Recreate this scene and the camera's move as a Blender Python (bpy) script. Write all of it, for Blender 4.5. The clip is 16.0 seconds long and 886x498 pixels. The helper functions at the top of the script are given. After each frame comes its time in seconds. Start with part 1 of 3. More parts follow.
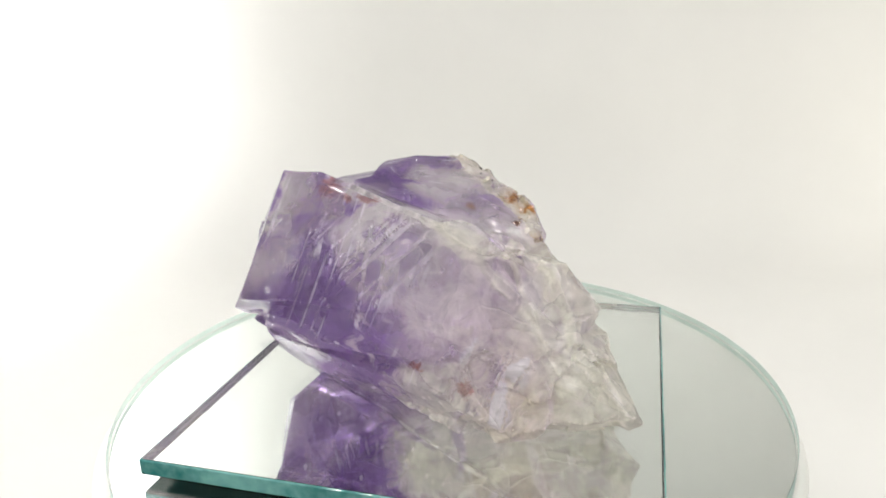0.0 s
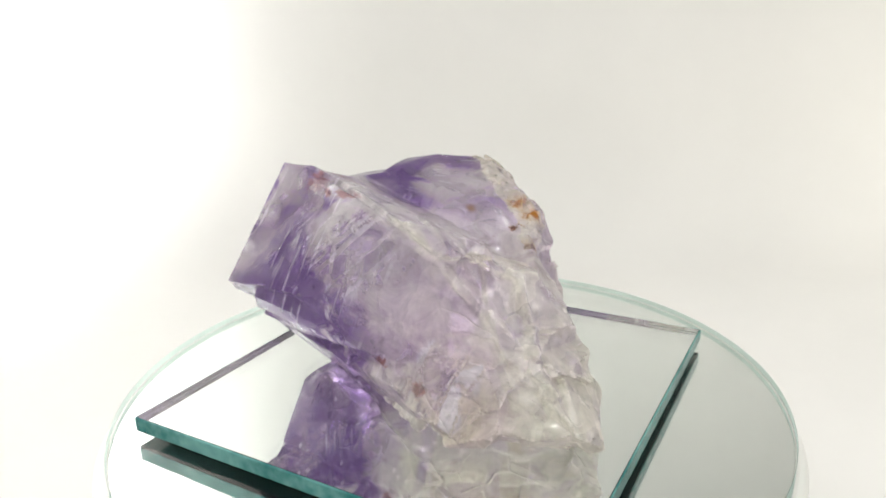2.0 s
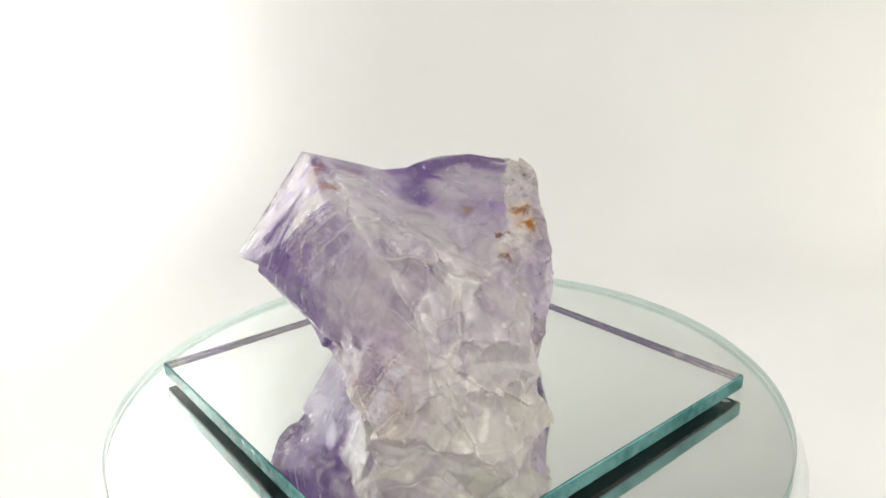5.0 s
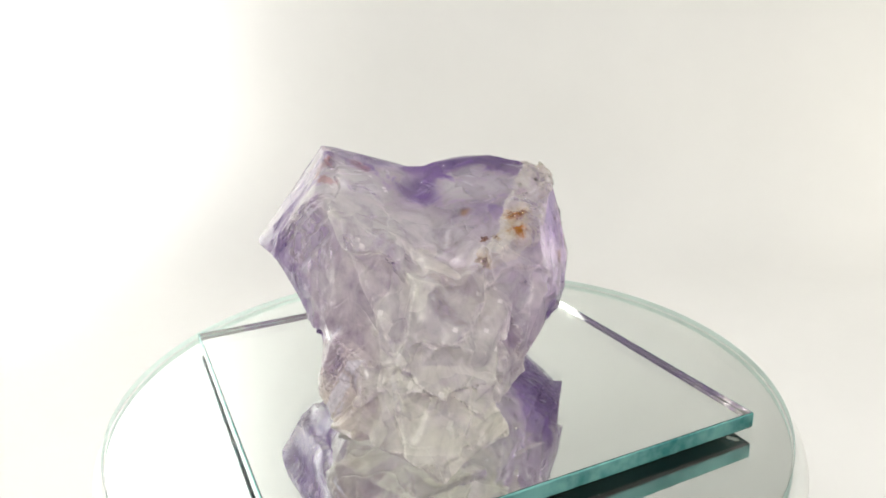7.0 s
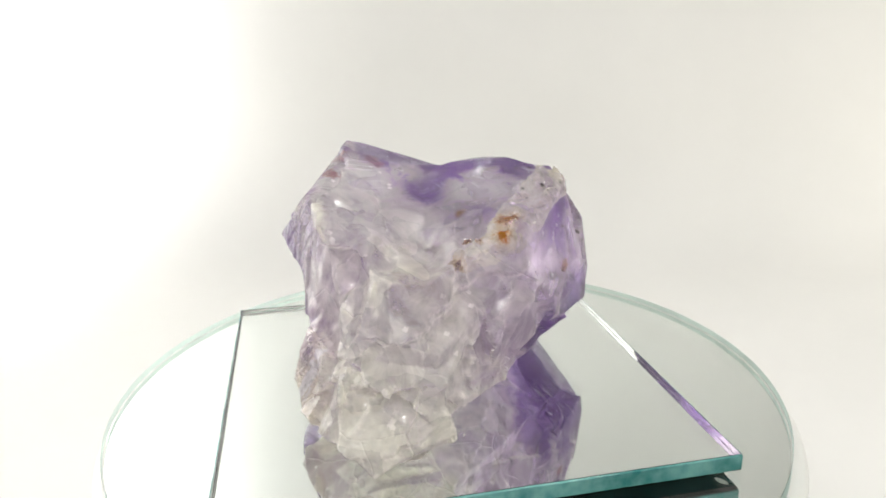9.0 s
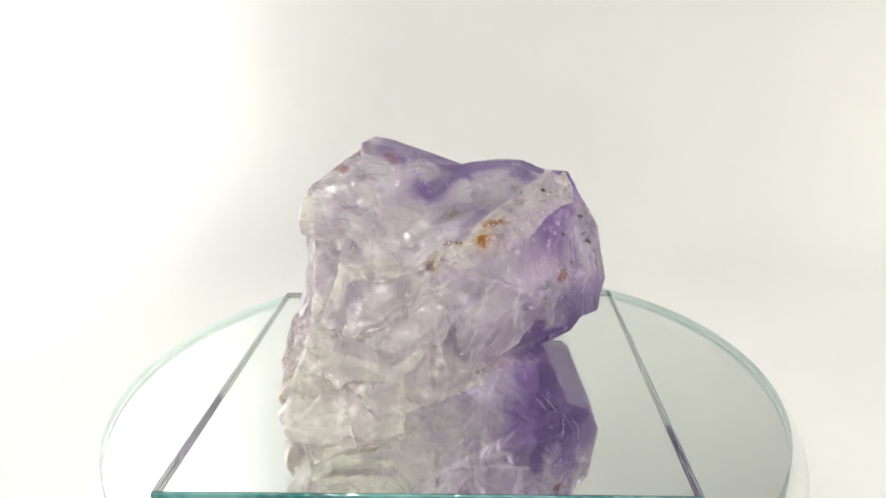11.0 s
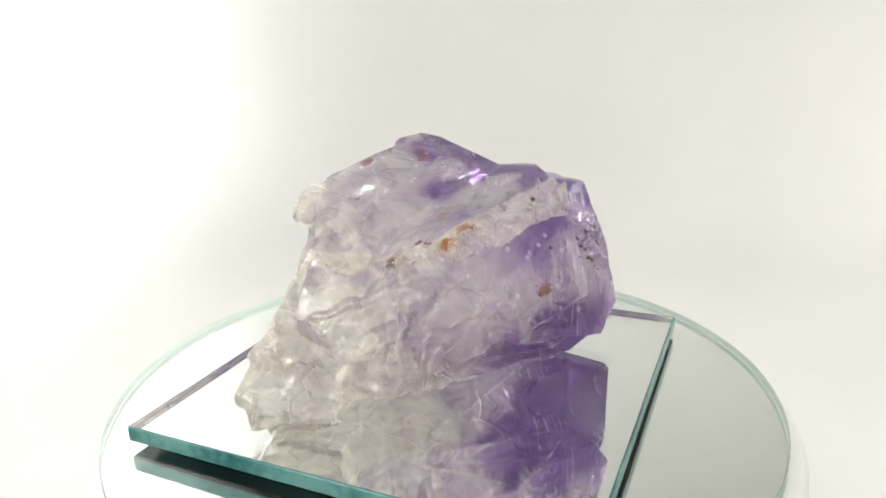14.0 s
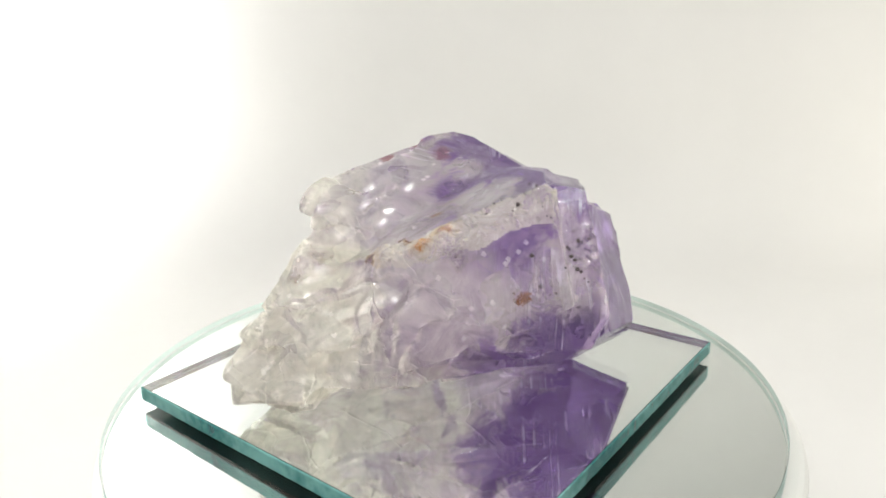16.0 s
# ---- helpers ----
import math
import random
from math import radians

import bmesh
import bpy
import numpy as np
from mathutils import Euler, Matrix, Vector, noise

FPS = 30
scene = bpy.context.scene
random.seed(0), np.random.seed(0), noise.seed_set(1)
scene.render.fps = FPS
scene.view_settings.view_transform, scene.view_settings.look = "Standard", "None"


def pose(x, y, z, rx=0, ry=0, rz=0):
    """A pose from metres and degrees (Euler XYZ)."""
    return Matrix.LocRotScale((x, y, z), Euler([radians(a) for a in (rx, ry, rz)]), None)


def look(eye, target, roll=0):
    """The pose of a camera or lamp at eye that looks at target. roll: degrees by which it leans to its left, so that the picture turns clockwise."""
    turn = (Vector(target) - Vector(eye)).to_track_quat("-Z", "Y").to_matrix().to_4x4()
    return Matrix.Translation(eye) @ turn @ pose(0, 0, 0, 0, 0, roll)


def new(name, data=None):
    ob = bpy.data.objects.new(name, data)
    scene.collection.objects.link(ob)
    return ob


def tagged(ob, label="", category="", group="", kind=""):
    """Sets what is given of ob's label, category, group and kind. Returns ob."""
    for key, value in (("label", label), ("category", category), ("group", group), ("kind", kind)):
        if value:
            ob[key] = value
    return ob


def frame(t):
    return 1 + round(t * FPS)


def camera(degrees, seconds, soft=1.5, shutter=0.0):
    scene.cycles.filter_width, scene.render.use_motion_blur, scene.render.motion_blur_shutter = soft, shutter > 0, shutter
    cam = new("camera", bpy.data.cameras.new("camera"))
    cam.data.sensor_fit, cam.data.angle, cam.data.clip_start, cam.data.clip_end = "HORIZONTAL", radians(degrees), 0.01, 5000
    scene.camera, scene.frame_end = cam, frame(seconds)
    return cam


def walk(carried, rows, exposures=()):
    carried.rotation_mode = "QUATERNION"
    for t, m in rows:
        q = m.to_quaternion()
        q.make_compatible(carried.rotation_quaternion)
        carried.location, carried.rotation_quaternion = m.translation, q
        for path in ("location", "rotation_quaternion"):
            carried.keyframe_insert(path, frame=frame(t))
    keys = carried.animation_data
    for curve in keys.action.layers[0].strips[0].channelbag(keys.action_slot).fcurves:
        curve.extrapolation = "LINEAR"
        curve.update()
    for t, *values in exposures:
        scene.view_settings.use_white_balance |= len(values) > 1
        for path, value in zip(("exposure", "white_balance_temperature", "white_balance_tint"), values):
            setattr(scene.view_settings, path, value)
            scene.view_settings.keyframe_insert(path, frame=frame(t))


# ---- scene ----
# ---- units and camera ----
U = 0.0707            # half the diagonal of the 10 cm square mirror
SPIN = 7.056          # degrees per second, clockwise seen from above
cam = camera(62.69, 16.0, soft=1.8)
EYE = (0.0, -2.2975 * U, 1.1762 * U)
CAM_POSE = Matrix.Translation(EYE) @ pose(0, 0, 0, 90 - 18.027, 0, 0.179) @ pose(0, 0, 0, 0, 0, 1.594 * -1)
walk(cam, [(0.0, CAM_POSE), (16.0, CAM_POSE)])


def spin(t):
    """The turn of the table at t seconds, in degrees."""
    return -(SPIN * t)


# ---- light ----
world = bpy.data.worlds.new("room")
scene.world = world
world.use_nodes = True
world.node_tree.nodes["Background"].inputs[0].default_value = (0.985, 0.985, 0.94, 1)
world.node_tree.nodes["Background"].inputs[1].default_value = 0.335


def lamp(name, at, to, size, size_y, watts, colour=(1, 1, 1)):
    d = bpy.data.lights.new(name, "AREA")
    d.shape, d.size, d.size_y, d.energy, d.color = "RECTANGLE", size, size_y, watts, colour
    ob = new(name, d)
    ob.matrix_world = look(at, to)
    return ob


# a soft panel on the left washes that side of the sheet; a weaker, warmer one the right
side = lamp("soft_panel", (-0.59, 0.05, 0.20), (-0.53, 0.42, 0.20), 0.40, 0.8, 6.6, (1, 0.995, 0.98))
side.data.spread = radians(70)
warm = lamp("soft_panel", (0.62, 0.08, 0.10), (0.46, 0.30, -0.10), 0.30, 0.16, 0.78, (1, 0.97, 0.88))
warm.data.spread = radians(140)
# small unseen lamps overhead, added for glints and fill on the stone
for x, y, watts in ((-0.24, -0.22, 0.52), (-0.10, -0.27, 0.48), (0.08, -0.25, 0.42), (0.22, -0.20, 0.34), (-0.12, 0.22, 0.3), (0.16, 0.22, 0.25)):
    lamp("glint_lamp", (x, y, 0.38), (0, 0, 0.03), 0.05, 0.02, watts, (0.99, 0.99, 0.96))


# ---- materials ----
def blank(name):
    m = bpy.data.materials.new(name)
    m.use_nodes = True
    m.node_tree.nodes.clear()
    return m, m.node_tree


def put(nt, kind, ins=None, **props):
    """A node with its inputs filled: numbers, colours or sockets of other nodes."""
    n = nt.nodes.new(kind)
    if "operation" in props:
        n.operation = props["operation"]
    if "use_clamp" in props:
        n.use_clamp = props["use_clamp"]
    if "interpolation_type" in props:
        n.interpolation_type = props["interpolation_type"]
    if "data_type" in props:
        n.data_type = props["data_type"]
    if "blend_type" in props:
        n.blend_type = props["blend_type"]
    if "feature" in props:
        n.feature = props["feature"]
    if "noise_dimensions" in props:
        n.noise_dimensions = props["noise_dimensions"]
    for k, v in (ins or {}).items():
        if isinstance(v, bpy.types.NodeSocket):
            nt.links.new(v, n.inputs[k])
        else:
            n.inputs[k].default_value = v
    return n


def sums(nt, op, a, b=0.0, clamp=False):
    return put(nt, "ShaderNodeMath", {0: a, 1: b}, operation=op, use_clamp=clamp).outputs[0]


def span(nt, v, a, b, c=0.0, d=1.0):
    return put(nt, "ShaderNodeMapRange", {0: v, 1: a, 2: b, 3: c, 4: d}, interpolation_type="SMOOTHSTEP").outputs[0]


def blend(nt, f, a, b, how="MIX"):
    n = put(nt, "ShaderNodeMix", {0: f, 6: a, 7: b}, data_type="RGBA", blend_type=how)
    return n.outputs[2]


def grain(nt, co, scale, detail=3.0, rough=0.5, bend=0.0):
    return put(nt, "ShaderNodeTexNoise", {"Vector": co, "Scale": scale, "Detail": detail, "Roughness": rough, "Distortion": bend}).outputs[0]


def place(nt, scale):
    co = put(nt, "ShaderNodeTexCoord").outputs["Object"]
    return put(nt, "ShaderNodeVectorMath", {0: co, 3: scale}, operation="SCALE").outputs[0]


def finish(nt, shader):
    put(nt, "ShaderNodeOutputMaterial", {0: shader})


def plain(name, colour, rough=0.5, metal=0.0, trans=0.0, ior=1.5, vary=0.06, scale=60.0, bump=0.0, dull=False):
    """A simple surface with a little unevenness of tone, gloss and relief."""
    m, nt = blank(name)
    co = place(nt, 1.0)
    g = grain(nt, co, scale, 5)
    fine = grain(nt, co, scale * 12, 3)
    col = blend(nt, span(nt, g, 0.3, 0.7), tuple(c * (1 - vary) for c in colour) + (1,), tuple(min(1, c * (1 + vary)) for c in colour) + (1,))
    ins = {"Base Color": col, "Roughness": rough, "Metallic": metal, "Transmission Weight": trans, "IOR": ior}
    if rough > 0.02:
        ins["Roughness"] = span(nt, fine, 0.2, 0.8, rough * 0.8, min(1, rough * 1.2))
    if dull:
        ins["Specular IOR Level"] = 0.08
    if bump:
        ins["Normal"] = put(nt, "ShaderNodeBump", {"Height": fine, "Strength": bump, "Distance": 0.0003}).outputs[0]
    finish(nt, put(nt, "ShaderNodeBsdfPrincipled", ins).outputs[0])
    return m


def cut_glass(name, pale, deep, trans):
    """The ground, greenish edge of sheet glass: mottled, chipped, half clear."""
    m, nt = blank(name)
    co = place(nt, 1.0)
    big, small = grain(nt, co, 45, 3, 0.5), grain(nt, co, 420, 2, 0.5)
    v = sums(nt, "ADD", sums(nt, "MULTIPLY", big, 0.75), sums(nt, "MULTIPLY", small, 0.25))
    col = blend(nt, span(nt, v, 0.35, 0.65), deep + (1,), pale + (1,))
    nor = put(nt, "ShaderNodeBump", {"Height": v, "Strength": 0.25, "Distance": 0.0002}).outputs[0]
    finish(nt, put(nt, "ShaderNodeBsdfPrincipled", {"Base Color": col, "Roughness": span(nt, small, 0.3, 0.7, 0.06, 0.25), "Transmission Weight": trans, "IOR": 1.52, "Normal": nor}).outputs[0])
    return m


def ground_rim(name, colour):
    """A ground glass rim that lets light through, scattered."""
    m, nt = blank(name)
    g = grain(nt, place(nt, 1.0), 120, 3)
    col = blend(nt, span(nt, g, 0.3, 0.7), tuple(c * 0.93 for c in colour) + (1,), colour + (1,))
    a = put(nt, "ShaderNodeBsdfDiffuse", {"Color": col}).outputs[0]
    b = put(nt, "ShaderNodeBsdfTranslucent", {"Color": col}).outputs[0]
    finish(nt, put(nt, "ShaderNodeMixShader", {0: 0.6, 1: a, 2: b}).outputs[0])
    return m


def near(nt, co, at, r, wob, soft=0.6):
    """1 within a ragged spot of radius r round a place, 0 outside."""
    d = put(nt, "ShaderNodeVectorMath", {0: co, 1: at}, operation="DISTANCE").outputs["Value"]
    return span(nt, sums(nt, "ADD", d, wob), r * 1.25, r * soft)


def amethyst(name, crust=False):
    """Quartz: clear to milky, purple towards the points, with veils, cracks and growth lines."""
    m, nt = blank(name)
    co = place(nt, 1 / U)
    dot = lambda axis: put(nt, "ShaderNodeVectorMath", {0: co, 1: axis}, operation="DOT_PRODUCT").outputs["Value"]
    dist = put(nt, "ShaderNodeVectorMath", {0: co, 1: (0.42, -0.46, 0.08)}, operation="DISTANCE").outputs["Value"]
    cloud, mist, fine = grain(nt, co, 3.2, 4, 0.55, 0.6), grain(nt, co, 9, 6, 0.62, 0.8), grain(nt, co, 60, 4, 0.6)
    # growth lines, square to each crystal's axis
    side = span(nt, dot((-0.35, 0.94, 0.0)), 0.05, 0.18)
    a1 = dot((-0.86, -0.05, 0.36))
    a2 = dot((-0.30, 0.93, -0.05))
    axis = put(nt, "ShaderNodeMix", {0: side, 2: a1, 3: a2}, data_type="FLOAT").outputs[0]
    lines = put(nt, "ShaderNodeTexNoise", {"W": axis, "Scale": 55.0, "Detail": 5.0, "Roughness": 0.7}, noise_dimensions="1D").outputs[0]
    patch = sums(nt, "MULTIPLY", span(nt, grain(nt, co, 4.5, 2, 0.5, 1.2), 0.46, 0.58), span(nt, dist, 0.62, 0.8))
    for at, r in LINED:
        patch = sums(nt, "MAXIMUM", patch, near(nt, co, at, r, sums(nt, "MULTIPLY", sums(nt, "SUBTRACT", mist, 0.5), 0.2), 0.4))
    lined = sums(nt, "MULTIPLY", sums(nt, "MULTIPLY", span(nt, lines, 0.52, 0.66), patch), span(nt, grain(nt, co, 11, 2), 0.42, 0.6))
    # colour zones
    z = sums(nt, "ADD", dist, sums(nt, "MULTIPLY", sums(nt, "SUBTRACT", cloud, 0.5), 0.5))
    z = sums(nt, "ADD", z, sums(nt, "MULTIPLY", sums(nt, "SUBTRACT", mist, 0.5), 0.25))
    z = sums(nt, "ADD", z, sums(nt, "MULTIPLY", sums(nt, "SUBTRACT", lines, 0.5), 0.12))
    # phantoms and inner faces: flat patches, each a little lighter or deeper than the next
    warp = put(nt, "ShaderNodeVectorMath", {0: co, 1: put(nt, "ShaderNodeVectorMath", {0: put(nt, "ShaderNodeTexNoise", {"Vector": co, "Scale": 5.0, "Detail": 3.0}).outputs[1], 3: 0.22}, operation="SCALE").outputs[0]}, operation="ADD").outputs[0]
    big = put(nt, "ShaderNodeTexVoronoi", {"Vector": warp, "Scale": 3.4}, feature="SMOOTH_F1").outputs["Color"]
    small = put(nt, "ShaderNodeTexVoronoi", {"Vector": warp, "Scale": 9.5}).outputs["Color"]
    tell = lambda c: sums(nt, "SUBTRACT", put(nt, "ShaderNodeSeparateColor", {0: c}).outputs[0], 0.5)
    z = sums(nt, "ADD", z, sums(nt, "MULTIPLY", tell(big), 0.34))
    z = sums(nt, "ADD", z, sums(nt, "MULTIPLY", tell(small), 0.17))
    for at, r, much in DEEP:
        z = sums(nt, "ADD", z, sums(nt, "MULTIPLY", near(nt, co, at, r, sums(nt, "MULTIPLY", sums(nt, "SUBTRACT", mist, 0.5), 0.3), 0.05), much))
    zone = span(nt, z, 0.45, 1.14)
    ramp = put(nt, "ShaderNodeValToRGB", {0: zone})
    el = ramp.color_ramp.elements
    el[0].position, el[0].color = 0.0, (1.0, 0.98, 0.895, 1)
    el[1].position, el[1].color = 1.0, (0.265, 0.16, 0.41, 1)
    for pos, c in ((0.25, (0.945, 0.90, 0.84, 1)), (0.55, (0.81, 0.73, 0.745, 1)), (0.8, (0.58, 0.475, 0.62, 1))):
        e = el.new(pos)
        e.color = c
    col = ramp.outputs[0]
    for at, r, tint in TINGES:
        col = blend(nt, sums(nt, "MULTIPLY", near(nt, co, at, r, sums(nt, "MULTIPLY", sums(nt, "SUBTRACT", mist, 0.5), 0.3), 0.1), 0.7), col, tint + (1,))
    # cracks and veils
    warped = put(nt, "ShaderNodeVectorMath", {0: co, 1: put(nt, "ShaderNodeVectorMath", {0: put(nt, "ShaderNodeTexNoise", {"Vector": co, "Scale": 7.0, "Detail": 2.0}).outputs[1], 3: 0.07}, operation="SCALE").outputs[0]}, operation="ADD").outputs[0]
    vor = put(nt, "ShaderNodeTexVoronoi", {"Vector": warped, "Scale": 4.6}, feature="DISTANCE_TO_EDGE").outputs["Distance"]
    some = span(nt, grain(nt, co, 5.5, 3), 0.47, 0.6)
    crack = sums(nt, "MULTIPLY", span(nt, vor, 0.022, 0.0), some)
    veil = span(nt, sums(nt, "ADD", sums(nt, "ADD", 0.5, sums(nt, "MULTIPLY", sums(nt, "SUBTRACT", mist, 0.5), 0.7)), sums(nt, "MULTIPLY", tell(small), 0.15)), 0.25, 0.75, 0.15, 0.62)
    root = span(nt, dist, 0.95, 0.6)
    crack = sums(nt, "MULTIPLY", crack, root)
    veil = sums(nt, "MULTIPLY", veil, span(nt, dist, 0.3, 1.0, 1.25, 0.85))
    worn = span(nt, put(nt, "ShaderNodeNewGeometry").outputs["Pointiness"], 0.525, 0.58)
    worn = sums(nt, "MULTIPLY", worn, span(nt, mist, 0.35, 0.6))
    glassy = 0.0
    for at, r in CLEAR:
        glassy = sums(nt, "MAXIMUM", glassy, near(nt, co, at, r, sums(nt, "MULTIPLY", sums(nt, "SUBTRACT", mist, 0.5), 0.2), 0.4))
    veil = sums(nt, "MULTIPLY", veil, sums(nt, "SUBTRACT", 1.0, sums(nt, "MULTIPLY", glassy, 0.6)))
    veil = sums(nt, "ADD", veil, sums(nt, "MULTIPLY", lined, 0.25))
    # growth plates: every other one pale or deep
    plate = put(nt, "ShaderNodeAttribute")
    plate.attribute_name = "growth_plate"
    some_plates = sums(nt, "MULTIPLY", plate.outputs["Fac"], span(nt, grain(nt, co, 16, 2), 0.36, 0.6))
    veil = sums(nt, "ADD", veil, sums(nt, "MULTIPLY", some_plates, 0.5))
    col = blend(nt, span(nt, some_plates, 0.03, 0.35, 0.0, 0.9), col, (0.93, 0.90, 0.94, 1))
    col = blend(nt, span(nt, some_plates, -0.05, -0.45, 0.0, 0.3), col, (0.34, 0.24, 0.46, 1))
    # frosted lips of the larger breaks
    lip = put(nt, "ShaderNodeAttribute")
    lip.attribute_name = "break_lip"
    frost = sums(nt, "MULTIPLY", lip.outputs["Fac"], span(nt, mist, 0.4, 0.62))
    veil = sums(nt, "ADD", veil, sums(nt, "MULTIPLY", frost, 0.45))
    col = blend(nt, sums(nt, "MULTIPLY", frost, 0.6), col, (0.97, 0.95, 0.92, 1))
    veil = sums(nt, "ADD", veil, sums(nt, "MULTIPLY", crack, 0.12), True)
    col = blend(nt, sums(nt, "MULTIPLY", crack, 0.15), col, (0.93, 0.91, 0.90, 1))
    veil = sums(nt, "ADD", veil, sums(nt, "MULTIPLY", worn, 0.35), True)
    col = blend(nt, sums(nt, "MULTIPLY", worn, 0.55), col, (0.95, 0.93, 0.91, 1))
    col = blend(nt, sums(nt, "MULTIPLY", lined, 0.7), col, (0.88, 0.85, 0.90, 1))
    wob = sums(nt, "MULTIPLY", sums(nt, "SUBTRACT", grain(nt, co, 38, 4, 0.75), 0.5), 0.09)
    for at, r, tint in STAINS:
        col = blend(nt, sums(nt, "MULTIPLY", near(nt, co, at, r, wob, 0.5), 0.95), col, tint + (1,))
    if crust:
        col = blend(nt, 0.93, col, (0.98, 0.935, 0.79, 1))
        veil = sums(nt, "ADD", veil, 0.03, True)
        rust = span(nt, grain(nt, co, 17, 4, 0.6), 0.64, 0.76)
        col = blend(nt, sums(nt, "MULTIPLY", rust, 0.55), col, (0.58, 0.34, 0.10, 1))
        for at, r, tint in STAINS:
            col = blend(nt, sums(nt, "MULTIPLY", near(nt, co, at, r * 2.2, wob, 0.2), 0.5), col, (0.80, 0.60, 0.25, 1))
            col = blend(nt, near(nt, co, at, r, wob, 0.3), col, tint + (1,))
    # relief: lines, pits, flakes
    high = sums(nt, "ADD", sums(nt, "MULTIPLY", sums(nt, "MULTIPLY", lines, patch), 0.6), sums(nt, "MULTIPLY", mist, 0.05))
    high = sums(nt, "ADD", high, sums(nt, "MULTIPLY", fine, 0.3 if crust else span(nt, dist, 0.9, 0.5, 0.015, 0.14)))
    high = sums(nt, "ADD", high, sums(nt, "MULTIPLY", crack, -0.6))
    # tiny flakes that catch the light, each tilted its own way
    cells = put(nt, "ShaderNodeTexVoronoi", {"Vector": warp, "Scale": 85.0}).outputs["Color"]
    tilt = put(nt, "ShaderNodeVectorMath", {0: cells, 1: (0.5, 0.5, 0.5)}, operation="SUBTRACT").outputs[0]
    flaky = sums(nt, "MULTIPLY", span(nt, grain(nt, co, 14, 3), 0.48, 0.62), 0.8 if crust else sums(nt, "MAXIMUM", span(nt, dist, 1.0, 0.45, 0.06, 0.28), sums(nt, "MULTIPLY", glassy, 1.0)))
    tilt = put(nt, "ShaderNodeVectorMath", {0: tilt, 3: flaky}, operation="SCALE").outputs[0]
    tilt = put(nt, "ShaderNodeVectorMath", {0: put(nt, "ShaderNodeNewGeometry").outputs["Normal"], 1: tilt}, operation="ADD").outputs[0]
    tilt = put(nt, "ShaderNodeVectorMath", {0: tilt}, operation="NORMALIZE").outputs[0]
    nor = put(nt, "ShaderNodeBump", {"Height": high, "Strength": 0.6, "Distance": 0.0007, "Normal": tilt}).outputs[0]
    gloss = span(nt, mist, 0.3, 0.7, 0.02, 0.13)
    clear = put(nt, "ShaderNodeBsdfPrincipled", {"Base Color": col, "Roughness": gloss, "Transmission Weight": 1.0, "IOR": 1.54, "Normal": nor}).outputs[0]
    milky = put(nt, "ShaderNodeBsdfPrincipled", {"Base Color": col, "Roughness": gloss, "IOR": 1.54, "Normal": nor}).outputs[0]
    through_it = put(nt, "ShaderNodeBsdfTranslucent", {"Color": col, "Normal": nor}).outputs[0]
    milk = put(nt, "ShaderNodeMixShader", {0: 0.4 if crust else 0.6, 1: milky, 2: through_it}).outputs[0]
    finish(nt, put(nt, "ShaderNodeMixShader", {0: veil, 1: clear, 2: milk}).outputs[0])
    return m


# rust and iron stains on the stone: place in U, radius in U, colour
STAINS = [
    ((0.285, 0.05, 0.547), 0.03, (0.52, 0.18, 0.004)),
    ((0.232, 0.093, 0.571), 0.027, (0.52, 0.18, 0.004)),
    ((0.087, 0.011, 0.565), 0.018, (0.55, 0.28, 0.06)),
    ((0.246, -0.015, 0.519), 0.009, (0.30, 0.11, 0.02)),
    ((0.232, -0.043, 0.519), 0.008, (0.30, 0.11, 0.02)),
    ((0.297, -0.114, 0.473), 0.02, (0.45, 0.33, 0.2)),
    ((0.207, 0.334, 0.374), 0.02, (0.32, 0.11, 0.012)),
    ((0.219, 0.314, 0.368), 0.014, (0.25, 0.08, 0.01)),
    ((-0.207, -0.309, 0.687), 0.035, (0.55, 0.3, 0.28)),
    ((-0.324, -0.254, 0.706), 0.04, (0.55, 0.3, 0.28)),
    ((-0.276, -0.301, 0.683), 0.02, (0.55, 0.3, 0.28)),
    ((-0.095, -0.419, 0.215), 0.02, (0.35, 0.12, 0.1)),
    ((0.043, -0.517, 0.189), 0.025, (0.55, 0.3, 0.28)),
    ((-0.302, -0.128, 0.69), 0.03, (0.42, 0.22, 0.3)),
    ((-0.283, -0.121, 0.681), 0.035, (0.42, 0.22, 0.3))]
# where the growth lines show: place and radius in U
LINED = [((-0.235, -0.427, 0.513), 0.2), ((0.169, 0.377, 0.429), 0.1), ((-0.42, -0.36, 0.45), 0.16), ((0.09, -0.5, 0.12), 0.1), ((-0.1, -0.45, 0.2), 0.1)]
# clear, sparkling end faces: place and radius in U
CLEAR = [((-0.55, -0.32, 0.48), 0.17), ((-0.6, -0.2, 0.36), 0.12), ((0.05, 0.48, 0.5), 0.1), ((0.06, 0.48, 0.3), 0.12)]
# warm, straw and rose tinges in the pale stone: place and radius in U, tint
TINGES = [((0.18, -0.55, 0.12), 0.16, (0.96, 0.84, 0.68)), ((0.12, -0.5, 0.26), 0.18, (0.90, 0.76, 0.76)), ((0.3, -0.2, 0.45), 0.2, (0.98, 0.92, 0.78)), ((0.48, -0.45, 0.1), 0.22, (0.98, 0.95, 0.84)),
          ((0.1, -0.47, 0.43), 0.2, (0.83, 0.74, 0.75)), ((-0.05, -0.48, 0.3), 0.16, (0.76, 0.65, 0.72)), ((0.34, 0.05, 0.24), 0.2, (0.81, 0.70, 0.76))]
